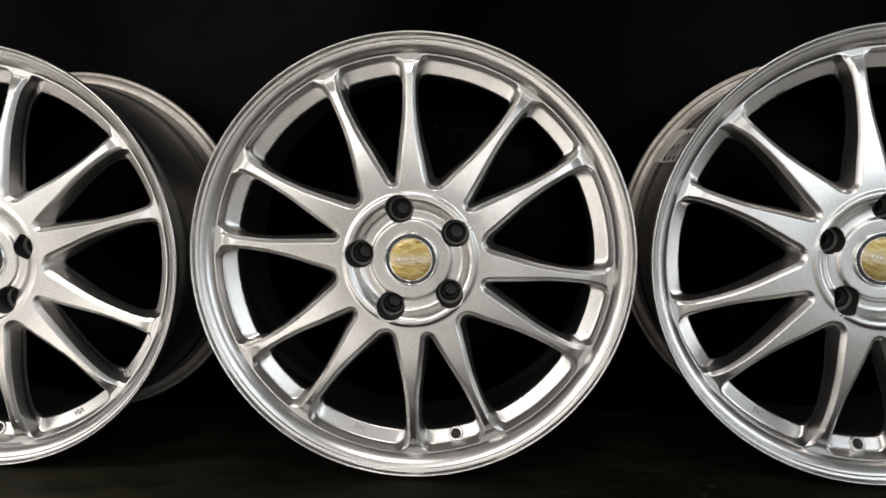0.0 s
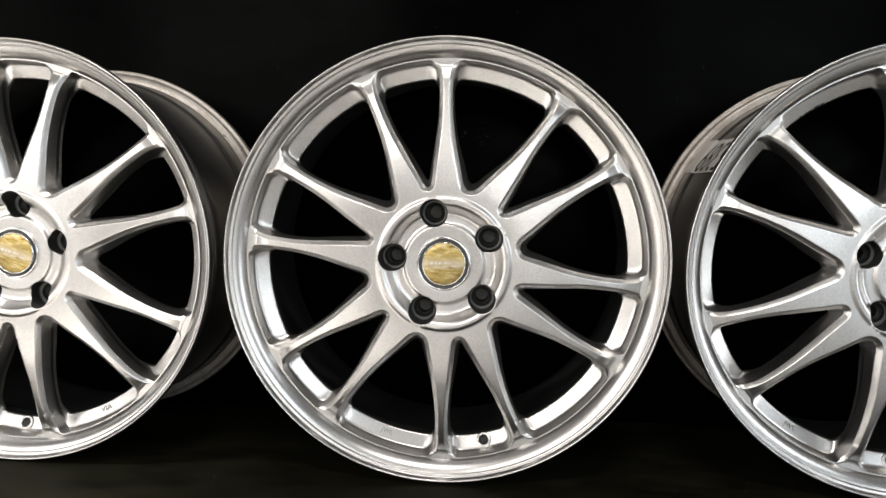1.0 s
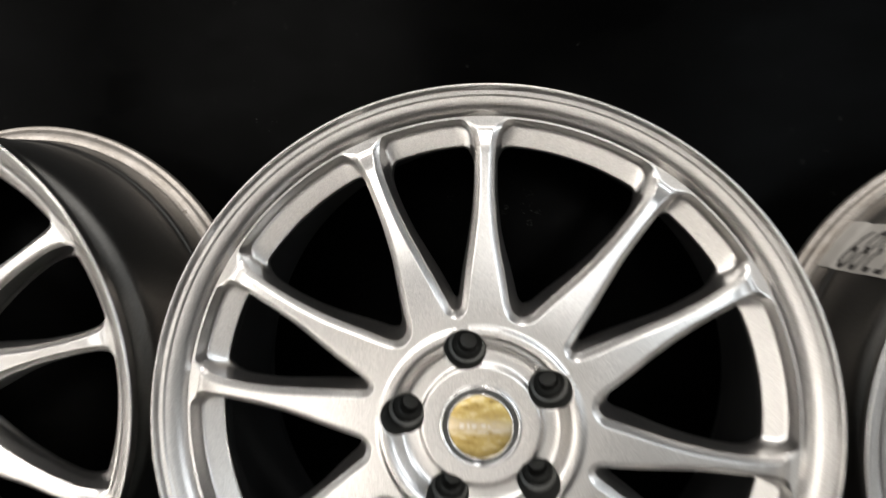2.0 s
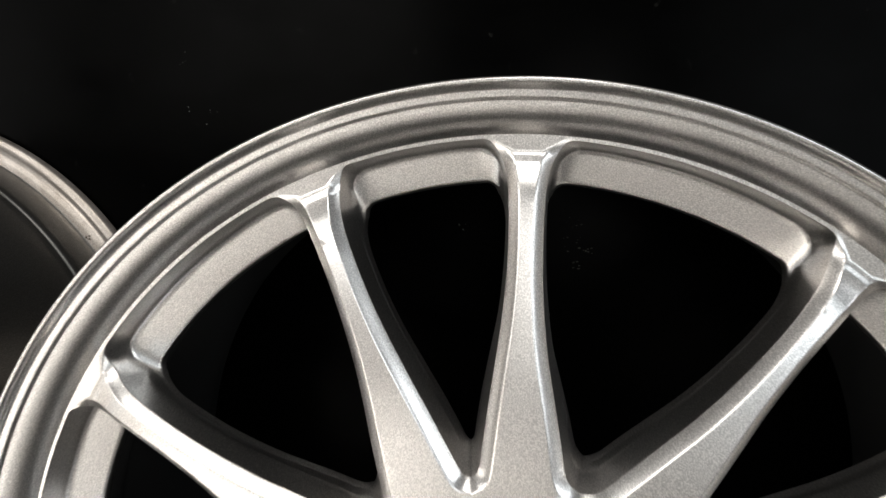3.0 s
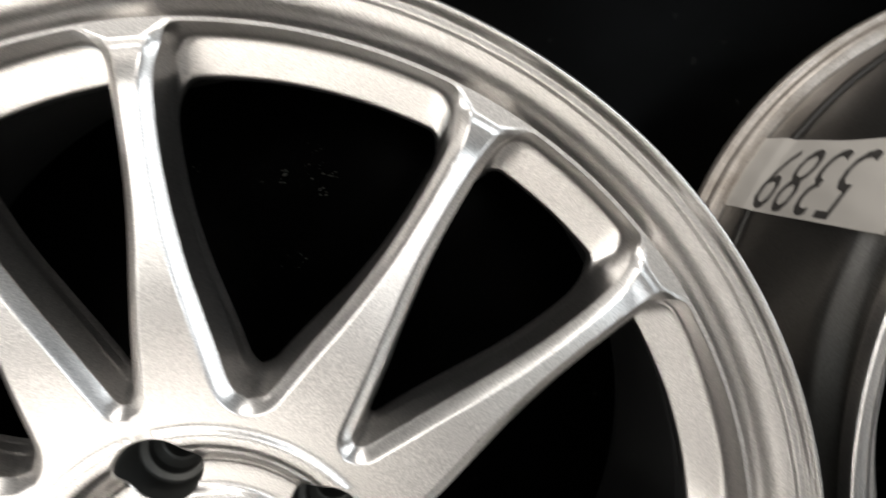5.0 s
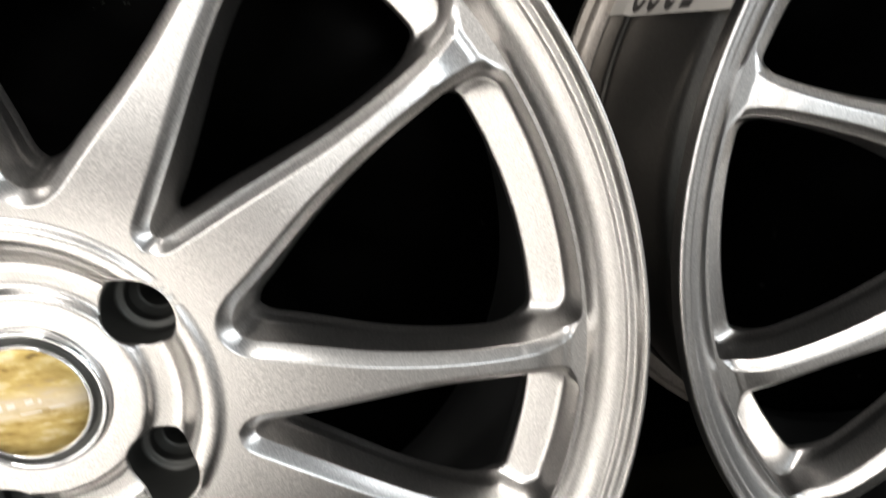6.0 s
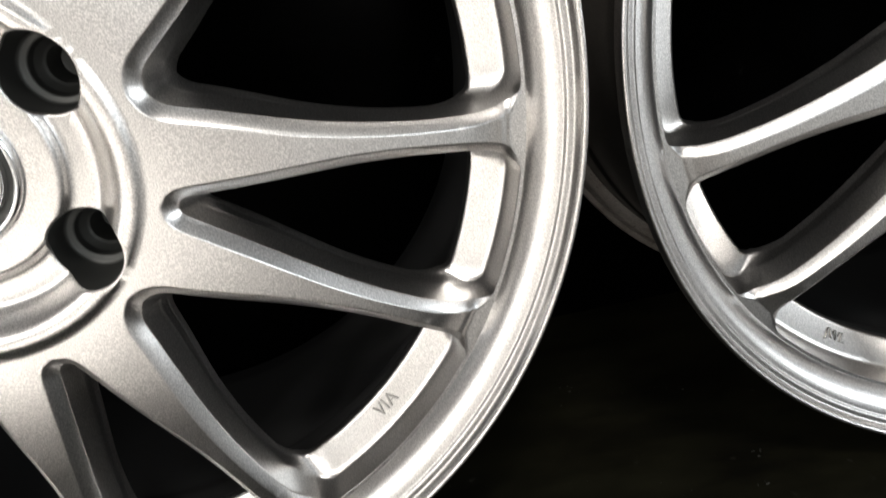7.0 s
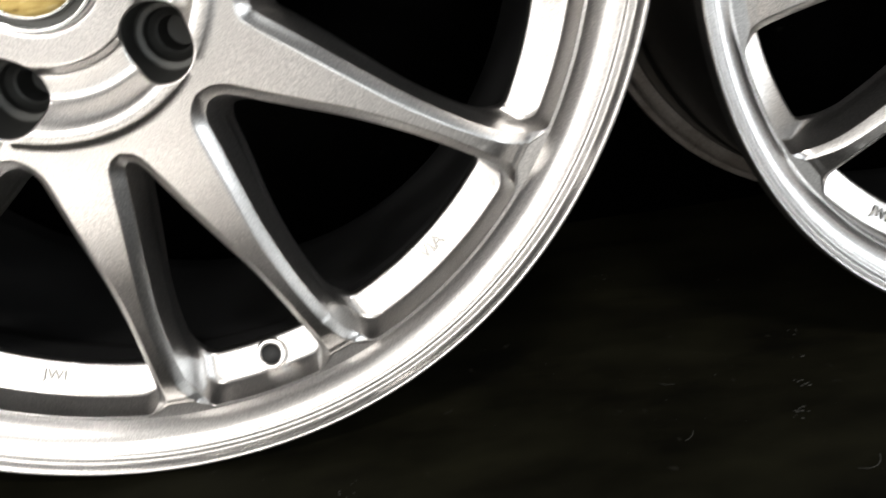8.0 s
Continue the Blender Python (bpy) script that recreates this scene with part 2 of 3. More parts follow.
def smooth_table(pairs, width):
    """A finely sampled, softened curve through (radius, depth) pairs: radii, depths, slopes."""
    r = np.arange(pairs[0][0], pairs[-1][0] + 5e-5, 1e-4)
    raw = np.interp(r, [p[0] for p in pairs], [p[1] for p in pairs])
    out = np.empty_like(raw)
    for i, x in enumerate(r):
        w = np.exp(-0.5 * ((r - x) / width(x)) ** 2)
        w *= (np.abs(r - x) <= min(x - r[0], r[-1] - x) + 1e-4)
        out[i] = (w * raw).sum() / w.sum()
    return r, out, np.gradient(out, r)


FACE = [(0.0723, 0.0081), (0.0917, 0.0075), (0.112, 0.0076), (0.1324, 0.0083), (0.1528, 0.0096), (0.1731, 0.0110), (0.1935, 0.0129), (0.2037, 0.0147), (0.2085, 0.0163)]
CROWN_R, CROWN_Y, CROWN_S = smooth_table(
    [(0.0300, 0.0184), (0.0308, 0.0178), (0.0428, 0.0174), (0.0444, 0.0175), (0.0452, 0.0198), (0.0470, 0.0205), (0.0560, 0.0205), (0.0585, 0.0194), (0.0638, 0.0120), (0.0660, 0.0096), (0.0682, 0.0085), (0.0705, 0.0082)]
    + FACE + [(0.2150, 0.0193), (0.2155, 0.0196), (0.2185, 0.0201), (0.2193, 0.0208), (0.2280, 0.0194)],
    lambda x: 0.0008 if x < 0.050 else 0.0013 if x < 0.074 else 0.0005 if x > 0.2140 else (0.004 if x < 0.198 else 0.0016))
EDGE_D, EDGE_Y, EDGE_S = smooth_table([(CHAMFER * k / 40, CHAMFER_DROP * (0.8 * (1 - k / 40) + 0.2 * (1 - k / 40) ** 2)) for k in range(-10, 41)] + [(0.008, 0.0)], lambda x: 0.00030)


PLAIN_R, PLAIN_Y, PLAIN_S = smooth_table([(0.0300, 0.0081)] + FACE + [(0.2150, 0.0190), (0.2193, 0.0203), (0.2230, 0.0202), (0.2280, 0.0194)], lambda x: 0.004 if x < 0.198 else 0.002)


def breadth(r):
    """How broad the chamfer is there, next to its widest."""
    return np.interp(r, [0.084, 0.10, 0.15, 0.19], [1.12, 1.12, 1.04, 0.90])


def crown(r):
    return np.interp(r, CROWN_R, CROWN_Y)


def tapered(r):
    """The shoulder dies out on the pads, next to the lip."""
    return np.clip((R_PAD - 0.0002 - r) / 0.008, 0.0, 1.0)


def front_of(points, d, away):
    """Depths and normals of the front at flat points that lie d breadths from a window's edge, in the direction away from it."""
    r = np.hypot(*points.T)
    radial = points / r[:, None]
    k, wide, f = tapered(r), breadth(r), np.clip(d / CHAMFER, 0.0, 1.0)
    f = f * f * (3 - 2 * f)
    plain = np.interp(r, PLAIN_R, PLAIN_Y)
    y = plain + (crown(r) - plain) * f + np.interp(d, EDGE_D, EDGE_Y) * k * wide
    slope = np.interp(r, PLAIN_R, PLAIN_S) * (1 - f) + np.interp(r, CROWN_R, CROWN_S) * f
    g = slope[:, None] * radial + (np.interp(d, EDGE_D, EDGE_S) * k)[:, None] * away
    n = np.stack([g[:, 0], -np.ones(len(r)), g[:, 1]], 1)
    return y, n / np.linalg.norm(n, axis=1)[:, None]


RINGS = (0.0, 0.0003, 0.0008, 0.0016, 0.0026, 0.0036, 0.0041, 0.0044, 0.0046, 0.0048, 0.0051, 0.0054)
# window wall, front to back: further in at the tip, outer radius, further in at the sides, depth, corner radius
LOFT = ((0, 0.2249, 0, None, 0), (0.0004, 0.2248, 0.0001, 0.0014, 0), (0.0016, 0.2245, 0.0004, 0.0050, 0.0078), (0.0034, 0.2239, 0.0010, 0.0110, 0.0082), (0.0045, 0.2232, 0.0014, 0.0148, 0.0092),
        (0.0049, 0.2227, 0.0015, 0.0158, 0.0097), (0.0052, 0.2218, 0.0017, 0.0167, 0.0097), (0.0055, 0.2201, 0.0019, 0.0176, 0.0092), (0.0071, 0.2090, 0.0024, 0.0226, 0.0052), (0.0073, 0.2080, 0.0026, 0.0234, 0.0046),
        (0.0077, 0.2073, 0.0029, 0.0246, 0.0046), (0.0083, 0.2072, 0.0034, 0.0275, 0.0046))
LUG_R, LUG_HOLE = 0.0578, 0.0153
CAP_IN = 0.0055   # how far the centre cap lies behind the front
LUG_ANGLES = [PHASE + k * radians(72) for k in range(5)]


def make_spider():
    """Front and window walls of hub and spokes: vertices, normals, faces."""
    count = 84
    verts, normals, faces = [], [], []

    def add(points, y, n):
        start = len(verts)
        verts.extend((float(p[0]), float(d), float(p[1])) for p, d in zip(points, y))
        normals.extend(map(tuple, n))
        return list(range(start, start + len(points)))

    def strip(low, high, flip=False):
        n = len(low)
        for i in range(n):
            j = (i + 1) % n
            q = (low[i], low[j], high[j], high[i])
            faces.append(q[::-1] if flip else q)

    flat, edges = [], []

    def border(points):
        n = len(flat)
        flat.extend(map(tuple, points))
        edges.extend((n + i, n + (i + 1) % len(points)) for i in range(len(points)))

    windows = []
    for k in range(6):
        for table, centre in ((NARROW, 0.0), (WIDE, radians(30))):
            a = PHASE + k * radians(60) + centre
            loop = turned(outline(table, table[0][0] + CHAMFER_IN, R_PAD, 0, count), a)
            windows.append(loop)
            along = np.roll(loop, -1, 0) - np.roll(loop, 1, 0)
            away = np.stack([-along[:, 1], along[:, 0]], 1) / np.hypot(*along.T)[:, None]
            rows = []
            for d in RINGS:
                q = loop + away * (d * breadth(np.hypot(*loop.T)))[:, None]
                r = np.hypot(*q.T)
                most = R_PAD + 0.0002 + d * 0.2
                q = np.where((r > most)[:, None], q * (most / r)[:, None], q)
                y, n = front_of(q, np.full(len(q), d), away)
                rows.append((q, add(q, y, n), y, n))
            for low, high in zip(rows, rows[1:]):
                strip(low[1], high[1])
            border(rows[-1][0])
            # the wall of the window, from its front edge backwards
            first = rows[0]
            grid = [np.column_stack([loop[:, 0], first[2], loop[:, 1]])]
            for tip, outer, less, depth, corner in LOFT[1:]:
                q = turned(outline(table, table[0][0] + CHAMFER_IN + tip, outer, less, count, corner), a)
                rr = np.hypot(*loop.T)
                base = np.interp(np.minimum(rr, R_PAD), PLAIN_R, PLAIN_Y) + CHAMFER_DROP * tapered(rr) * breadth(rr)
                full = np.interp(rr, [0.085, 0.12, 0.20, R_PAD], [0.0385, 0.0405, 0.0475, 0.0553])
                grid.append(np.column_stack([q[:, 0], base + (full - base) * depth / 0.0350, q[:, 1]]))
            g = np.array(grid)
            du = np.roll(g, -1, 1) - np.roll(g, 1, 1)
            dv = np.gradient(g, axis=0)
            n = np.cross(du, dv)
            n /= np.maximum(np.linalg.norm(n, axis=2), 1e-12)[:, :, None]
            centre_of = g.mean(1, keepdims=True)
            n *= np.sign(((centre_of - g) * n).sum(2).mean())
            n[0] = 0.5 * n[0] + 0.5 * first[3]
            last = None
            for row, nn in zip(g, n):
                ids = add(row[:, (0, 2)], row[:, 1], nn)
                if last:
                    strip(last, ids, True)
                last = ids
    ring = np.linspace(0, 2 * np.pi, 48, endpoint=False)
    way = np.stack([np.cos(ring), np.sin(ring)], 1)
    for a in LUG_ANGLES:
        c = np.array([LUG_R * math.cos(a), LUG_R * math.sin(a)])
        rows = []
        for d, drop, slope in ((0.0, 0.0010, -2.5), (0.0003, 0.0004, -1.2), (0.0007, 0.0001, -0.4), (0.0011, 0.0, 0.0)):
            q = c + way * (LUG_HOLE + d)
            r = np.hypot(*q.T)
            gr = np.interp(r, CROWN_R, CROWN_S)[:, None] * q / r[:, None] + slope * way
            n = np.stack([gr[:, 0], -np.ones(len(r)), gr[:, 1]], 1)
            rows.append((q, add(q, crown(r) + drop, n / np.linalg.norm(n, axis=1)[:, None])))
        for low, high in zip(rows, rows[1:]):
            strip(low[1], high[1], True)
        border(rows[-1][0])
    for r, n in ((0.0300, 120), (R_PAD + 0.0014, 480)):
        a = np.linspace(0, 2 * np.pi, n, endpoint=False)
        border(np.stack([r * np.cos(a), r * np.sin(a)], 1))
    edge = np.vstack([turned(w, 0) for w in windows])
    lug_at = np.array([(LUG_R * math.cos(a), LUG_R * math.sin(a)) for a in LUG_ANGLES])

    def gap(p):
        return np.concatenate([np.sqrt(((q[:, None] - edge[None]) ** 2).sum(2).min(1)) for q in np.array_split(p, max(1, len(p) // 400))])

    def lug_gap(p):
        return np.sqrt(((p[:, None] - lug_at[None]) ** 2).sum(2)).min(1) - LUG_HOLE

    def within(p, loop):
        x, z = p.T
        crossed = np.zeros(len(p), bool)
        for a, b in zip(loop, np.roll(loop, -1, 0)):
            crossed ^= ((a[1] > z) != (b[1] > z)) & (x < (b[0] - a[0]) * (z - a[1]) / (b[1] - a[1] + 1e-15) + a[0])
        return crossed

    loose = []
    radii = np.concatenate([np.arange(*q) for q in ((0.0306, 0.0430, 0.0014), (0.0432, 0.0474, 0.0004), (0.049, 0.055, 0.003), (0.0556, 0.0715, 0.0005), (0.074, 0.207, 0.0035), (0.207, 0.2141, 0.0006), (0.2143, 0.2200, 0.00025), (0.2204, R_PAD + 0.0006, 0.0006))])
    for i, r in enumerate(radii):
        n = int(2 * np.pi * r / (0.0028 if r < 0.072 else 0.0032 if r < 0.2140 else 0.0011)) + 12
        a = np.linspace(0, 2 * np.pi, n, endpoint=False) + i * 1.7
        loose.append(np.stack([r * np.cos(a), r * np.sin(a)], 1))
    loose = np.vstack(loose)
    ok = (gap(loose) > 0.0062 * breadth(np.hypot(*loose.T))) & (lug_gap(loose) > 0.0016)
    for w in windows:
        ok &= ~within(loose, w)
    flat.extend(map(tuple, loose[ok]))
    v2, _, tris, *_ = delaunay_2d_cdt([Vector(p) for p in flat], edges, [], 0, 1e-7)
    v2 = np.array([tuple(v) for v in v2])
    tris = np.array([t for t in tris if len(t) == 3])
    mid = v2[tris].mean(1)
    rr = np.hypot(*mid.T)
    keep = (rr > 0.0300) & (lug_gap(mid) > 0.0010) & (rr < R_PAD + 0.0014)
    inner = gap(mid) > 0.0051 * breadth(rr)
    near_lip = rr > R_PAD - 0.0030
    for w in windows:
        keep &= ~within(mid, w)
    keep &= inner | (near_lip & (gap(mid) > 0.0006))
    tris = tris[keep]
    r2 = np.hypot(*v2.T)
    slope = np.interp(r2, CROWN_R, CROWN_S)[:, None] * v2 / r2[:, None]
    n = np.stack([slope[:, 0], -np.ones(len(r2)), slope[:, 1]], 1)
    ids = add(v2, crown(r2), n / np.linalg.norm(n, axis=1)[:, None])
    a, b, c = (np.column_stack([v2[tris[:, k]], np.zeros(len(tris))]) for k in range(3))
    turn = np.cross(b - a, c - a)[:, 2] < 0
    for t, f in zip(tris, turn):
        q = [ids[i] for i in t]
        faces.append(tuple(q[::-1] if f else q))
    return np.array(verts), np.array(normals), faces


def lathe(profile, steps=256):
    """A mesh turned about the wheel's axis from (radius, depth) pairs."""
    p = np.array(profile, float)
    a = np.linspace(0, 2 * np.pi, steps, endpoint=False)
    verts = np.stack([np.outer(np.cos(a), p[:, 0]), np.tile(p[:, 1], (steps, 1)), np.outer(np.sin(a), p[:, 0])], 2).reshape(-1, 3)
    n = len(p)
    faces = []
    for i in range(steps):
        j = (i + 1) % steps
        faces += [(i * n + k, i * n + k + 1, j * n + k + 1, j * n + k) for k in range(n - 1)]
    return verts, faces


def rounded(profile, radius=0.0008, steps=3):
    """The profile with its corners rounded."""
    p = [np.array(q, float) for q in profile]
    out = [p[0]]
    for a, b, c in zip(p, p[1:], p[2:]):
        u, v = a - b, c - b
        lu, lv = np.hypot(*u), np.hypot(*v)
        d = min(radius, lu * 0.45, lv * 0.45)
        s, e = b + u / lu * d, b + v / lv * d
        out += [s + (b - s) * 2 * t * (1 - t) + (e - s) * t * t for t in np.linspace(0, 1, steps + 1)]
    return np.array(out + [p[-1]])


def lip_profile():
    """The front lip: a bowl that flattens outwards, two small steps, and a rounded edge."""
    lean = np.radians(np.linspace(63.0, 20.0, 27))
    r = np.linspace(0.2263, 0.2378, 27)
    fall = np.concatenate([[0], np.cumsum(0.5 * (np.tan(lean[1:]) + np.tan(lean[:-1])) * np.diff(r))])
    bowl = list(zip(r, 0.0197 - fall * (0.0197 - 0.0078) / fall[-1]))
    edge = rounded([bowl[-1], (0.2384, 0.0075), (0.2393, 0.0062), (0.2401, 0.0058), (0.2421, 0.0053), (0.2428, 0.0041), (0.2433, 0.0024), (0.2443, 0.0008), (0.2454, 0.0003), (0.2463, 0.0010), (0.2466, 0.0026), (0.2466, 0.0090), (0.2455, 0.0112), (0.2380, 0.0125)], 0.0012, 5)
    return np.vstack([[(0.2261, 0.0245), (0.2261, 0.0199)], bowl[:-1], edge])


LIP = lip_profile()
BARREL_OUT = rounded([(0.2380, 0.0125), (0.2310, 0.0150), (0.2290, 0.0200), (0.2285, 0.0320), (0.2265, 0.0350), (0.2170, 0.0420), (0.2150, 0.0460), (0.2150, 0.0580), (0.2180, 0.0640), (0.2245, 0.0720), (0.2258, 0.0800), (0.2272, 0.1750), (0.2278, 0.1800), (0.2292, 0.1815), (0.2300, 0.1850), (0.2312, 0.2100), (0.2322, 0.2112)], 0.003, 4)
FLANGE = rounded([(0.2322, 0.2112), (0.2360, 0.2115), (0.2400, 0.2125), (0.2420, 0.2142), (0.2428, 0.2165), (0.2440, 0.2175), (0.2478, 0.2180), (0.2484, 0.2198), (0.2484, 0.2253), (0.2470, 0.2281), (0.2400, 0.2288), (0.2300, 0.2175)], 0.0008, 3)
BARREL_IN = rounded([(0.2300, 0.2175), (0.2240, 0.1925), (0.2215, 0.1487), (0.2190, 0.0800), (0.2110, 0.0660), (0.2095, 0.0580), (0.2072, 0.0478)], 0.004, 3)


def bent_text(text, size, place, mat, thick=0.0, shear=0.0, thin=0.0):
    """Lettering as a mesh; place(x, y, z) puts each of its points."""
    curve = bpy.data.curves.new("text", "FONT")
    curve.body, curve.size, curve.align_x, curve.align_y, curve.extrude, curve.shear = text, size, "CENTER", "CENTER", thick, shear
    curve.resolution_u, curve.offset = 3, thin
    ob = new("text", curve)
    me = bpy.data.meshes.new_from_object(ob.evaluated_get(bpy.context.evaluated_depsgraph_get()))
    bpy.data.objects.remove(ob)
    bpy.data.curves.remove(curve)
    for v in me.vertices:
        v.co = place(*v.co)
    me.materials.clear()
    me.materials.append(mat)
    return me


def on_ledge(angle):
    """Places lettering on the sloping ledge of a window, its tops towards the hub."""
    def place(x, y, z):
        a = angle + x / 0.214
        r, depth = 0.2140 - y * 0.90 - z * 0.44, 0.0404 + y * 0.44 - z * 0.90
        return Vector((r * math.cos(a), depth, r * math.sin(a)))
    return place


def make_wheel():
    wheel = new("alloy_wheel")
    verts, normals, faces = make_spider()
    # hub and twelve spokes, cut where a spoke leaves the hub
    owner = []
    for f in faces:
        c = verts[list(f)].mean(0)
        r = math.hypot(c[0], c[2])
        a = (math.atan2(c[2], c[0]) - PHASE) % (2 * math.pi)
        k, local = divmod(a, radians(60))
        deg = math.degrees(local)
        owner.append(-1 if r < 0.0850 else int(k) * 2 + (0 if deg < 30 else 1))
    for who in range(-1, 12):
        mine = [f for f, o in zip(faces, owner) if o == who]
        at = {}
        index = {i: at.setdefault(tuple(np.round(verts[i], 5)) if who < 0 else i, (len(at), i))[0] for i in sorted({i for f in mine for i in f})}
        used = [i for _, i in at.values()]
        name = "hub" if who < 0 else "spoke"
        part(name, mesh_of(name, verts[used], [[index[i] for i in f] for f in mine], SILVER, normals[used]), wheel)
    for name, profile, mat, label in (("rim_lip", LIP, SILVER, ""), ("barrel", BARREL_OUT, BARREL, "dull grey outer barrel"), ("rear_flange", FLANGE, WORN, "worn rear flange with nicked edge"), ("inner_barrel", BARREL_IN, INSIDE_SHADE, "inner barrel with its deep shade put into a near-black colour")):
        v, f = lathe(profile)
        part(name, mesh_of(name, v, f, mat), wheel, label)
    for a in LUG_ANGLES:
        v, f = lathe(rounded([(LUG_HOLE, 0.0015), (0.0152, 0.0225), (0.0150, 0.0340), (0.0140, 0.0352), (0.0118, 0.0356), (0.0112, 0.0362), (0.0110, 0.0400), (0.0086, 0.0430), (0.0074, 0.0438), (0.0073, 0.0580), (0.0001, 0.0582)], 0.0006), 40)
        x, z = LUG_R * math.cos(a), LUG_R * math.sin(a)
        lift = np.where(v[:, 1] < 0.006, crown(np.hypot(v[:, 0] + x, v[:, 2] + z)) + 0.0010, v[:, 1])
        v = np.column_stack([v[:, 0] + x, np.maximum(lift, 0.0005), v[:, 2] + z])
        part("lug_hole", mesh_of("lug_hole", v, [q[::-1] for q in f], DARK), wheel, "deep lug bolt hole in darker metal than the hub")
    for name, mat, profile, label in (
            ("cap_ring", CHROME, [(0.0306, 0.0140), (0.0303, 0.0104), (0.0297, 0.0096), (0.0284, 0.0095), (0.0276, 0.0104), (0.0274, 0.0128)], "chrome ring round the cap"),
            ("cap_groove", DARK, [(0.0278, 0.0124), (0.0250, 0.0130), (0.0246, 0.0118)], "black groove inside the ring"),
            ("cap_bezel", CHROME, [(0.0249, 0.0128), (0.0247, 0.0100), (0.0241, 0.0091), (0.0235, 0.0092), (0.0232, 0.0098)], "thin worn chrome bezel")):
        v, f = lathe(rounded([(r, y + CAP_IN) for r, y in profile], 0.0005), 96)
        part(name, mesh_of(name, v, f, mat), wheel, label)
    v, f = lathe([(r, y + CAP_IN) for r, y in ((0.0236, 0.0100), (0.0231, 0.0095), (0.0222, 0.0091), (0.018, 0.0084), (0.010, 0.0079), (0.0001, 0.0078))], 96)
    cap = part("centre_cap", mesh_of("centre_cap", v, f, GOLD), wheel, "gold centre cap with worn, flaking foil")
    # worn remains of the lettering: plain pale bars
    v, f = [], []
    for x0, x1, z0, z1 in ((-0.0150, -0.0118, -0.0012, 0.0022), (-0.0095, -0.0078, -0.0010, 0.0024), (-0.0060, -0.0030, -0.0006, 0.0020), (0.0010, 0.0040, 0.0002, 0.0026), (0.0058, 0.0070, 0.0, 0.0022), (0.0090, 0.0148, -0.0030, -0.0018), (-0.002, 0.006, -0.0038, -0.0028)):
        n = len(v)
        for x, z in ((x0, z0), (x1, z0 + 0.0004), (x1, z1), (x0, z1 - 0.0003)):
            v.append((x, CAP_IN + 0.00765 + (x * x + z * z) * 2.2, z))
        f.append((n, n + 1, n + 2, n + 3))
    part("worn_lettering", mesh_of("worn_lettering", v, f, PALE), cap, "pale worn remains of lettering")
    # valve boss on the ledge of the bottom narrow window
    a = PHASE - math.pi + radians(1.0)
    v, f = lathe(rounded([(0.0092, 0.0035), (0.0090, -0.0012), (0.0082, -0.0026), (0.0062, -0.0026), (0.0054, -0.0018), (0.0053, 0.0)], 0.0006), 40)
    out = Vector((-0.50 * math.cos(a), -0.87, -0.50 * math.sin(a)))
    m = Matrix.Translation((0.2152 * math.cos(a), 0.0400, 0.2152 * math.sin(a))) @ (-out).to_track_quat("Y", "Z").to_matrix().to_4x4()
    boss = part("valve_boss", mesh_of("valve_boss", v, f, SILVER), wheel)
    boss.matrix_basis = m
    # shallow disc, blackened in place of the shade down the hole
    v, f = lathe([(0.0055, -0.0016), (0.0053, -0.0010), (0.0001, -0.0009)], 40)
    part("valve_hole", mesh_of("valve_hole", v, f, INSIDE_SHADE), boss, "black disc standing for the shade down the valve hole")
    # letters coloured darker than the ledge, for the shadow lines of their relief
    part("cast_mark", bent_text("VIA", 0.0098, on_ledge(PHASE - radians(150)), BARREL, 0.0008), wheel, "raised cast lettering, its shadow lines put into a darker grey")
    part("cast_mark", bent_text("JWL", 0.0078, on_ledge(PHASE - radians(210)), BARREL, 0.0008), wheel, "raised cast lettering, its shadow lines put into a darker grey")
    tagged(wheel, "silver twelve-spoke alloy wheel standing upright on the floor", "wheel", "silver wheels")
    return wheel


wheel = make_wheel()
wheel.matrix_basis = pose(0, 0, 0.2485, 0, 0, 0)
left = copy_thing(wheel, pose(-0.5107, 0.010, 0.2485, 0, 15.9, -1.26))
right = copy_thing(wheel, pose(0.5105, 0.000, 0.2485, 0, 14.4, -2.9))

# ---- the paper label stuck across the barrel of one wheel ----
PAPER = material("paper", (0.68, 0.64, 0.59), 0.7)[0]
MARKER = material("marker_ink", (0.065, 0.06, 0.056), 0.6)[0]
INK = material("ink", (0.015, 0.015, 0.015), 0.5)[0]
LABEL_Y, LABEL_R = [0.0450, 0.0740, 0.0800, 0.1050, 0.1425, 0.1750, 0.1800, 0.1819, 0.1863, 0.2100, 0.2137], [0.2256, 0.2259, 0.2262, 0.2266, 0.2271, 0.2276, 0.2282, 0.2296, 0.2305, 0.2315, 0.2322]


def on_barrel(depth, angle, lift):
    r = float(np.interp(depth, LABEL_Y, LABEL_R)) + lift
    return right.matrix_basis @ Matrix.Rotation(-radians(14.4), 4, "Y") @ Vector((r * math.cos(angle), depth, r * math.sin(angle)))


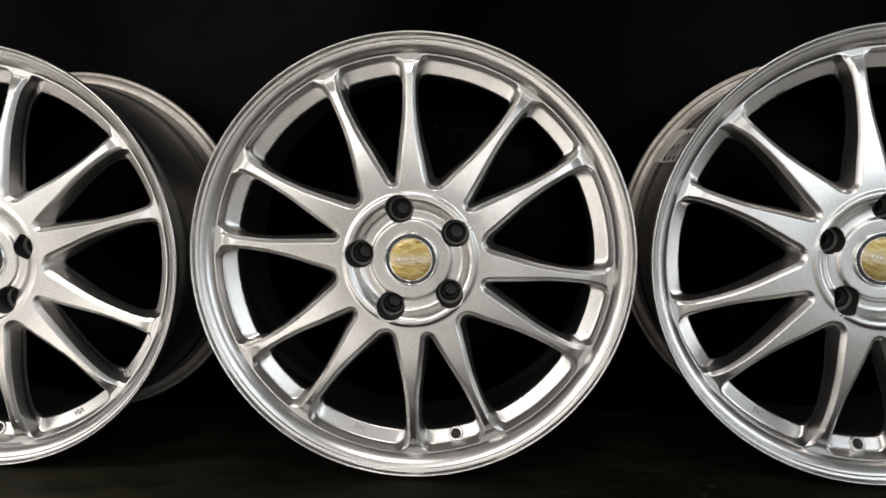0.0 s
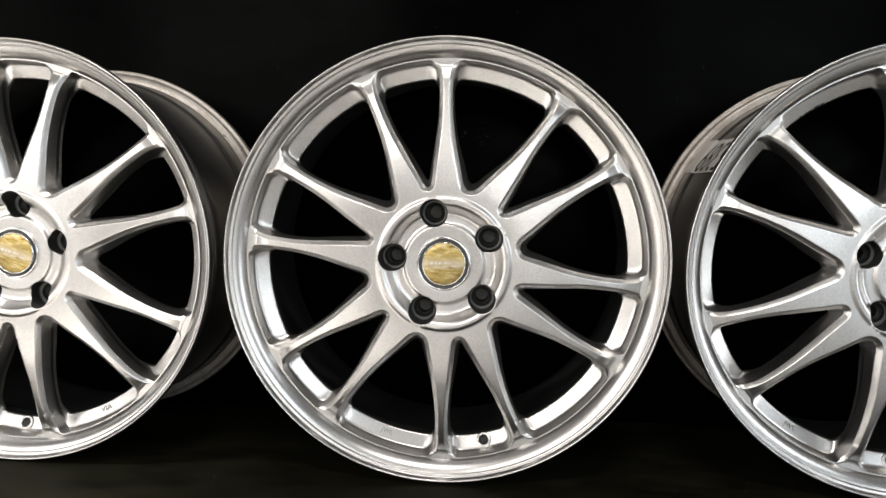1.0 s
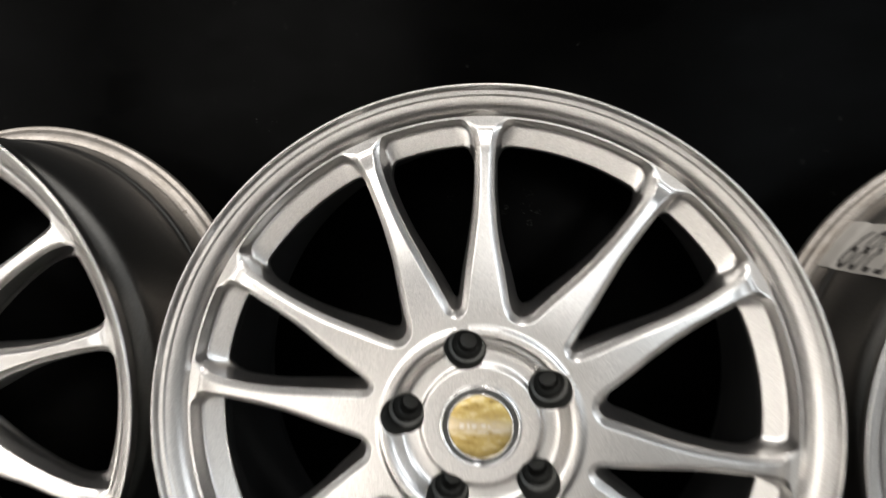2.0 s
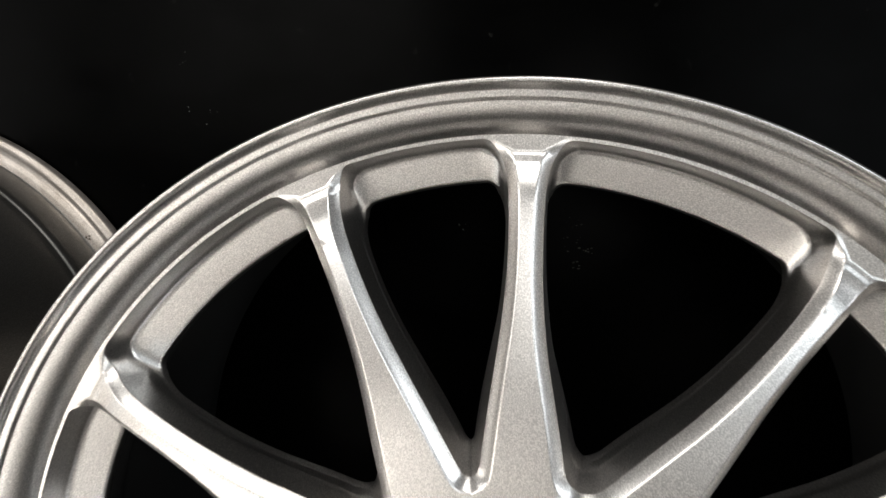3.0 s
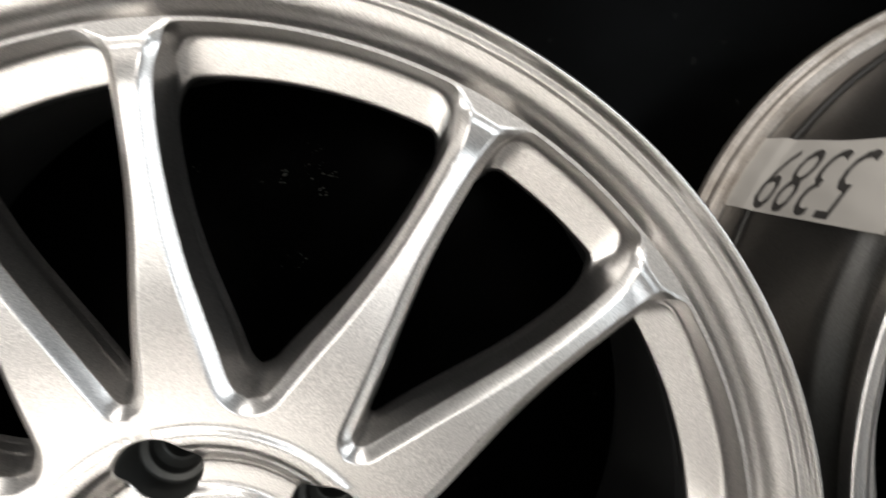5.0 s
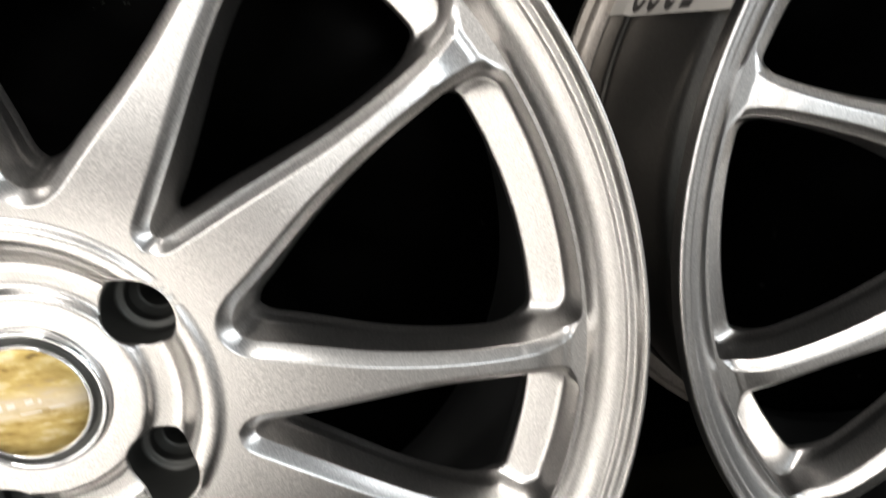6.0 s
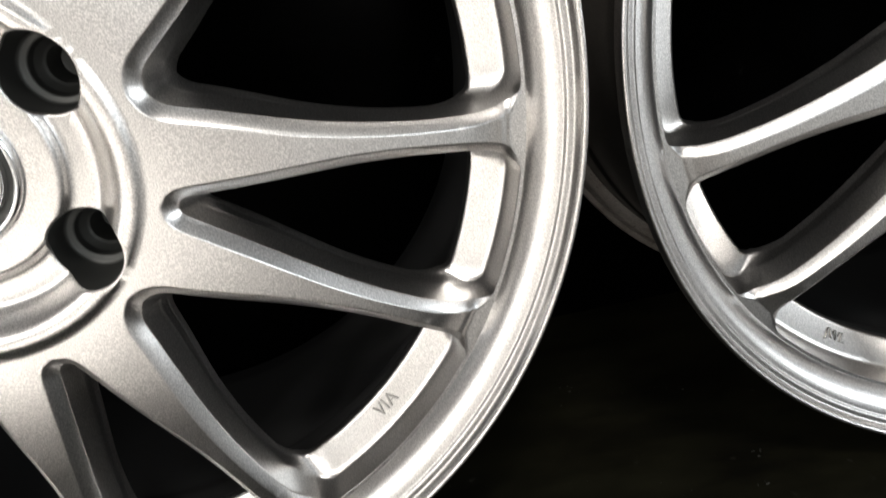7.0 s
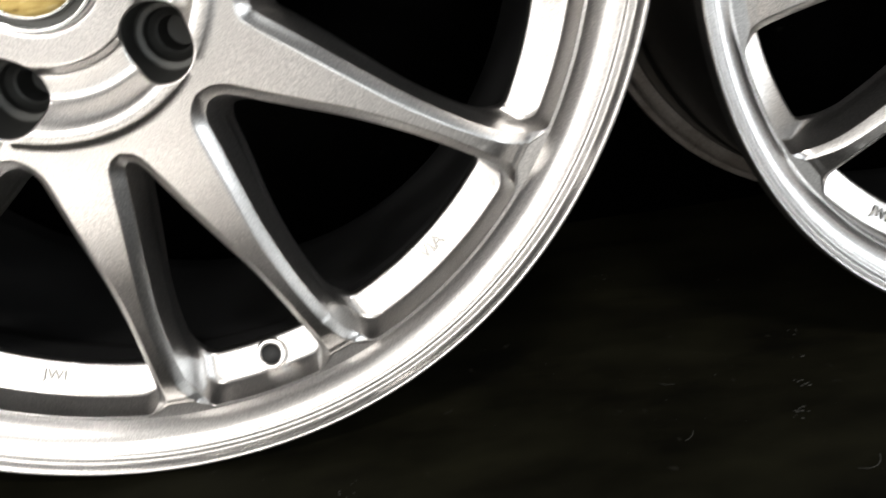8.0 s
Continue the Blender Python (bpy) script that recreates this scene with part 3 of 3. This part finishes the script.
def make_label():
    v, f = [], []
    ys, n = np.linspace(0.050, 0.2125, 46), 14
    for i, y in enumerate(ys):
        low = radians(138.0 + 0.12 * math.sin(y * 60))
        for k in range(n):
            a = low + (radians(151.2) - low) * k / (n - 1)
            v.append(on_barrel(y, a, 0.0006 + 0.0003 * math.sin(k * 1.3 + y * 90)))
    for i in range(len(ys) - 1):
        f += [(i * n + k, i * n + k + 1, (i + 1) * n + k + 1, (i + 1) * n + k) for k in range(n - 1)]
    label = new("paper_label", mesh_of("paper_label", v, f, PAPER))
    tagged(label, "white paper strip with a handwritten number on the barrel", "label")
    ink = bent_text("5389", 0.046, lambda x, y, z: on_barrel(0.1330 + x * 1.02 + y * 0.36, radians(144.6) + y * 1.38 / 0.2266, 0.0012), MARKER, 0.0, 0.0, -0.0005)
    part("handwriting", ink, label, "black marker handwriting")


make_label()

# ---- dust and fibres on the floor, smudges on the wall ----
DUST = material("dust", (0.034, 0.033, 0.027), 0.9)[0]
SMUDGE = material("smudge", (0.045, 0.049, 0.042), 0.8)[0]


def flakes(spots, flat):
    """Small ragged flakes: (a, b, spread, count, size) each; flat(a, b) puts them on the floor or the wall."""
    rng = random.Random(5)
    v, f = [], []
    for a0, b0, spread, many, size in spots:
        for _ in range(many):
            a, b = rng.gauss(a0, spread), rng.gauss(b0, spread)
            s, turn, n = size * rng.uniform(0.35, 1.1), rng.uniform(0, 6.28), rng.randint(5, 7)
            start = len(v)
            for k in range(n):
                w = turn + 6.283 * k / n
                r = s * rng.uniform(0.45, 1.0)
                v.append(flat(a + r * math.cos(w), b + r * 0.6 * math.sin(w)))
            f.append(tuple(range(start, start + n)))
    return v, f


def fibres(lines, flat, width):
    v, f = [], []
    for a, b, length, angle, bend in lines:
        start, n = len(v), 10
        for k in range(n):
            s = k / (n - 1) - 0.5
            w = angle + bend * s
            x, y = a + length * s * math.cos(angle) - bend * length * s * s * math.sin(angle), b + length * s * math.sin(angle) + bend * length * s * s * math.cos(angle)
            for side in (-1, 1):
                v.append(flat(x - side * width * math.sin(w), y + side * width * math.cos(w)))
        f += [(start + 2 * k, start + 2 * k + 2, start + 2 * k + 3, start + 2 * k + 1) for k in range(n - 1)]
    return v, f


on_floor = lambda a, b: (a, b, 0.0006)
on_wall = lambda a, b: (a, WALL_Y - 0.0006, b)
v, f = flakes([(0.353, 0.039, 0.002, 7, 0.0014), (0.341, 0.017, 0.002, 5, 0.0012), (0.330, -0.005, 0.0025, 9, 0.0016), (0.316, -0.025, 0.0025, 9, 0.0018), (0.265, 0.131, 0.006, 6, 0.0012), (0.322, 0.112, 0.012, 10, 0.0012), (0.25, 0.026, 0.03, 14, 0.0007), (0.285, 0.013, 0.03, 14, 0.0007),
               (0.0, -0.06, 0.15, 40, 0.0007), (-0.28, 0.04, 0.05, 26, 0.0009), (0.086, -0.028, 0.003, 6, 0.0013)], on_floor)
tagged(new("dust", mesh_of("dust", v, f, DUST, smooth=False)), "pale dust flecks scattered on the black floor", "dust", kind="stuff")
for a, b, length, angle, bend in ((0.257, -0.031, 0.009, 0.7, 0.5), (0.328, -0.066, 0.016, 0.4, 0.9), (0.262, 0.010, 0.008, -0.25, 0.3), (-0.255, -0.01, 0.022, 1.9, 0.6)):
    v, f = fibres([(a, b, length, angle, bend)], on_floor, 0.00022)
    tagged(new("lint_fibre", mesh_of("lint_fibre", v, f, DUST, smooth=False)), "thin pale fibre of lint on the black floor", "lint", "lint on the floor")
v, f = flakes([(0.036, 0.412, 0.0040, 9, 0.0014), (0.035, 0.428, 0.0035, 6, 0.0012), (0.037, 0.398, 0.0025, 6, 0.0014), (0.044, 0.408, 0.0025, 6, 0.0014), (0.013, 0.412, 0.0025, 8, 0.0016), (-0.009, 0.410, 0.004, 6, 0.0012), (0.017, 0.353, 0.005, 8, 0.0013), (-0.045, 0.423, 0.0020, 4, 0.0013), (-0.26, 0.54, 0.004, 4, 0.0011), (-0.245, 0.50, 0.008, 6, 0.0009)], on_wall)
tagged(new("smudges", mesh_of("smudges", v, f, SMUDGE, smooth=False)), "faint dried smudges on the black wall", "smudge", kind="stuff")

# ---- tape residue on the window edge of one wheel ----
v, f = [], []
for a0, a1, r0, r1 in ((118.2, 119.4, 0.2082, 0.2094), (119.8, 121.4, 0.2080, 0.2096), (122.0, 124.6, 0.2079, 0.2088), (125.2, 126.0, 0.2080, 0.2092)):
    n = len(v)
    for k, (a, r) in enumerate(((a0, r0), (a1, r0), (a1, r1), (a0, r1))):
        v.append((r * math.cos(radians(a + 14.4)), 0.0422 + (0.2095 - r) * 0.9 - 0.0006, r * math.sin(radians(a + 14.4))))
    f.append((n, n + 1, n + 2, n + 3))
part("tape_residue", mesh_of("tape_residue", v, f, INK, smooth=False), right, "black scraps of old tape")
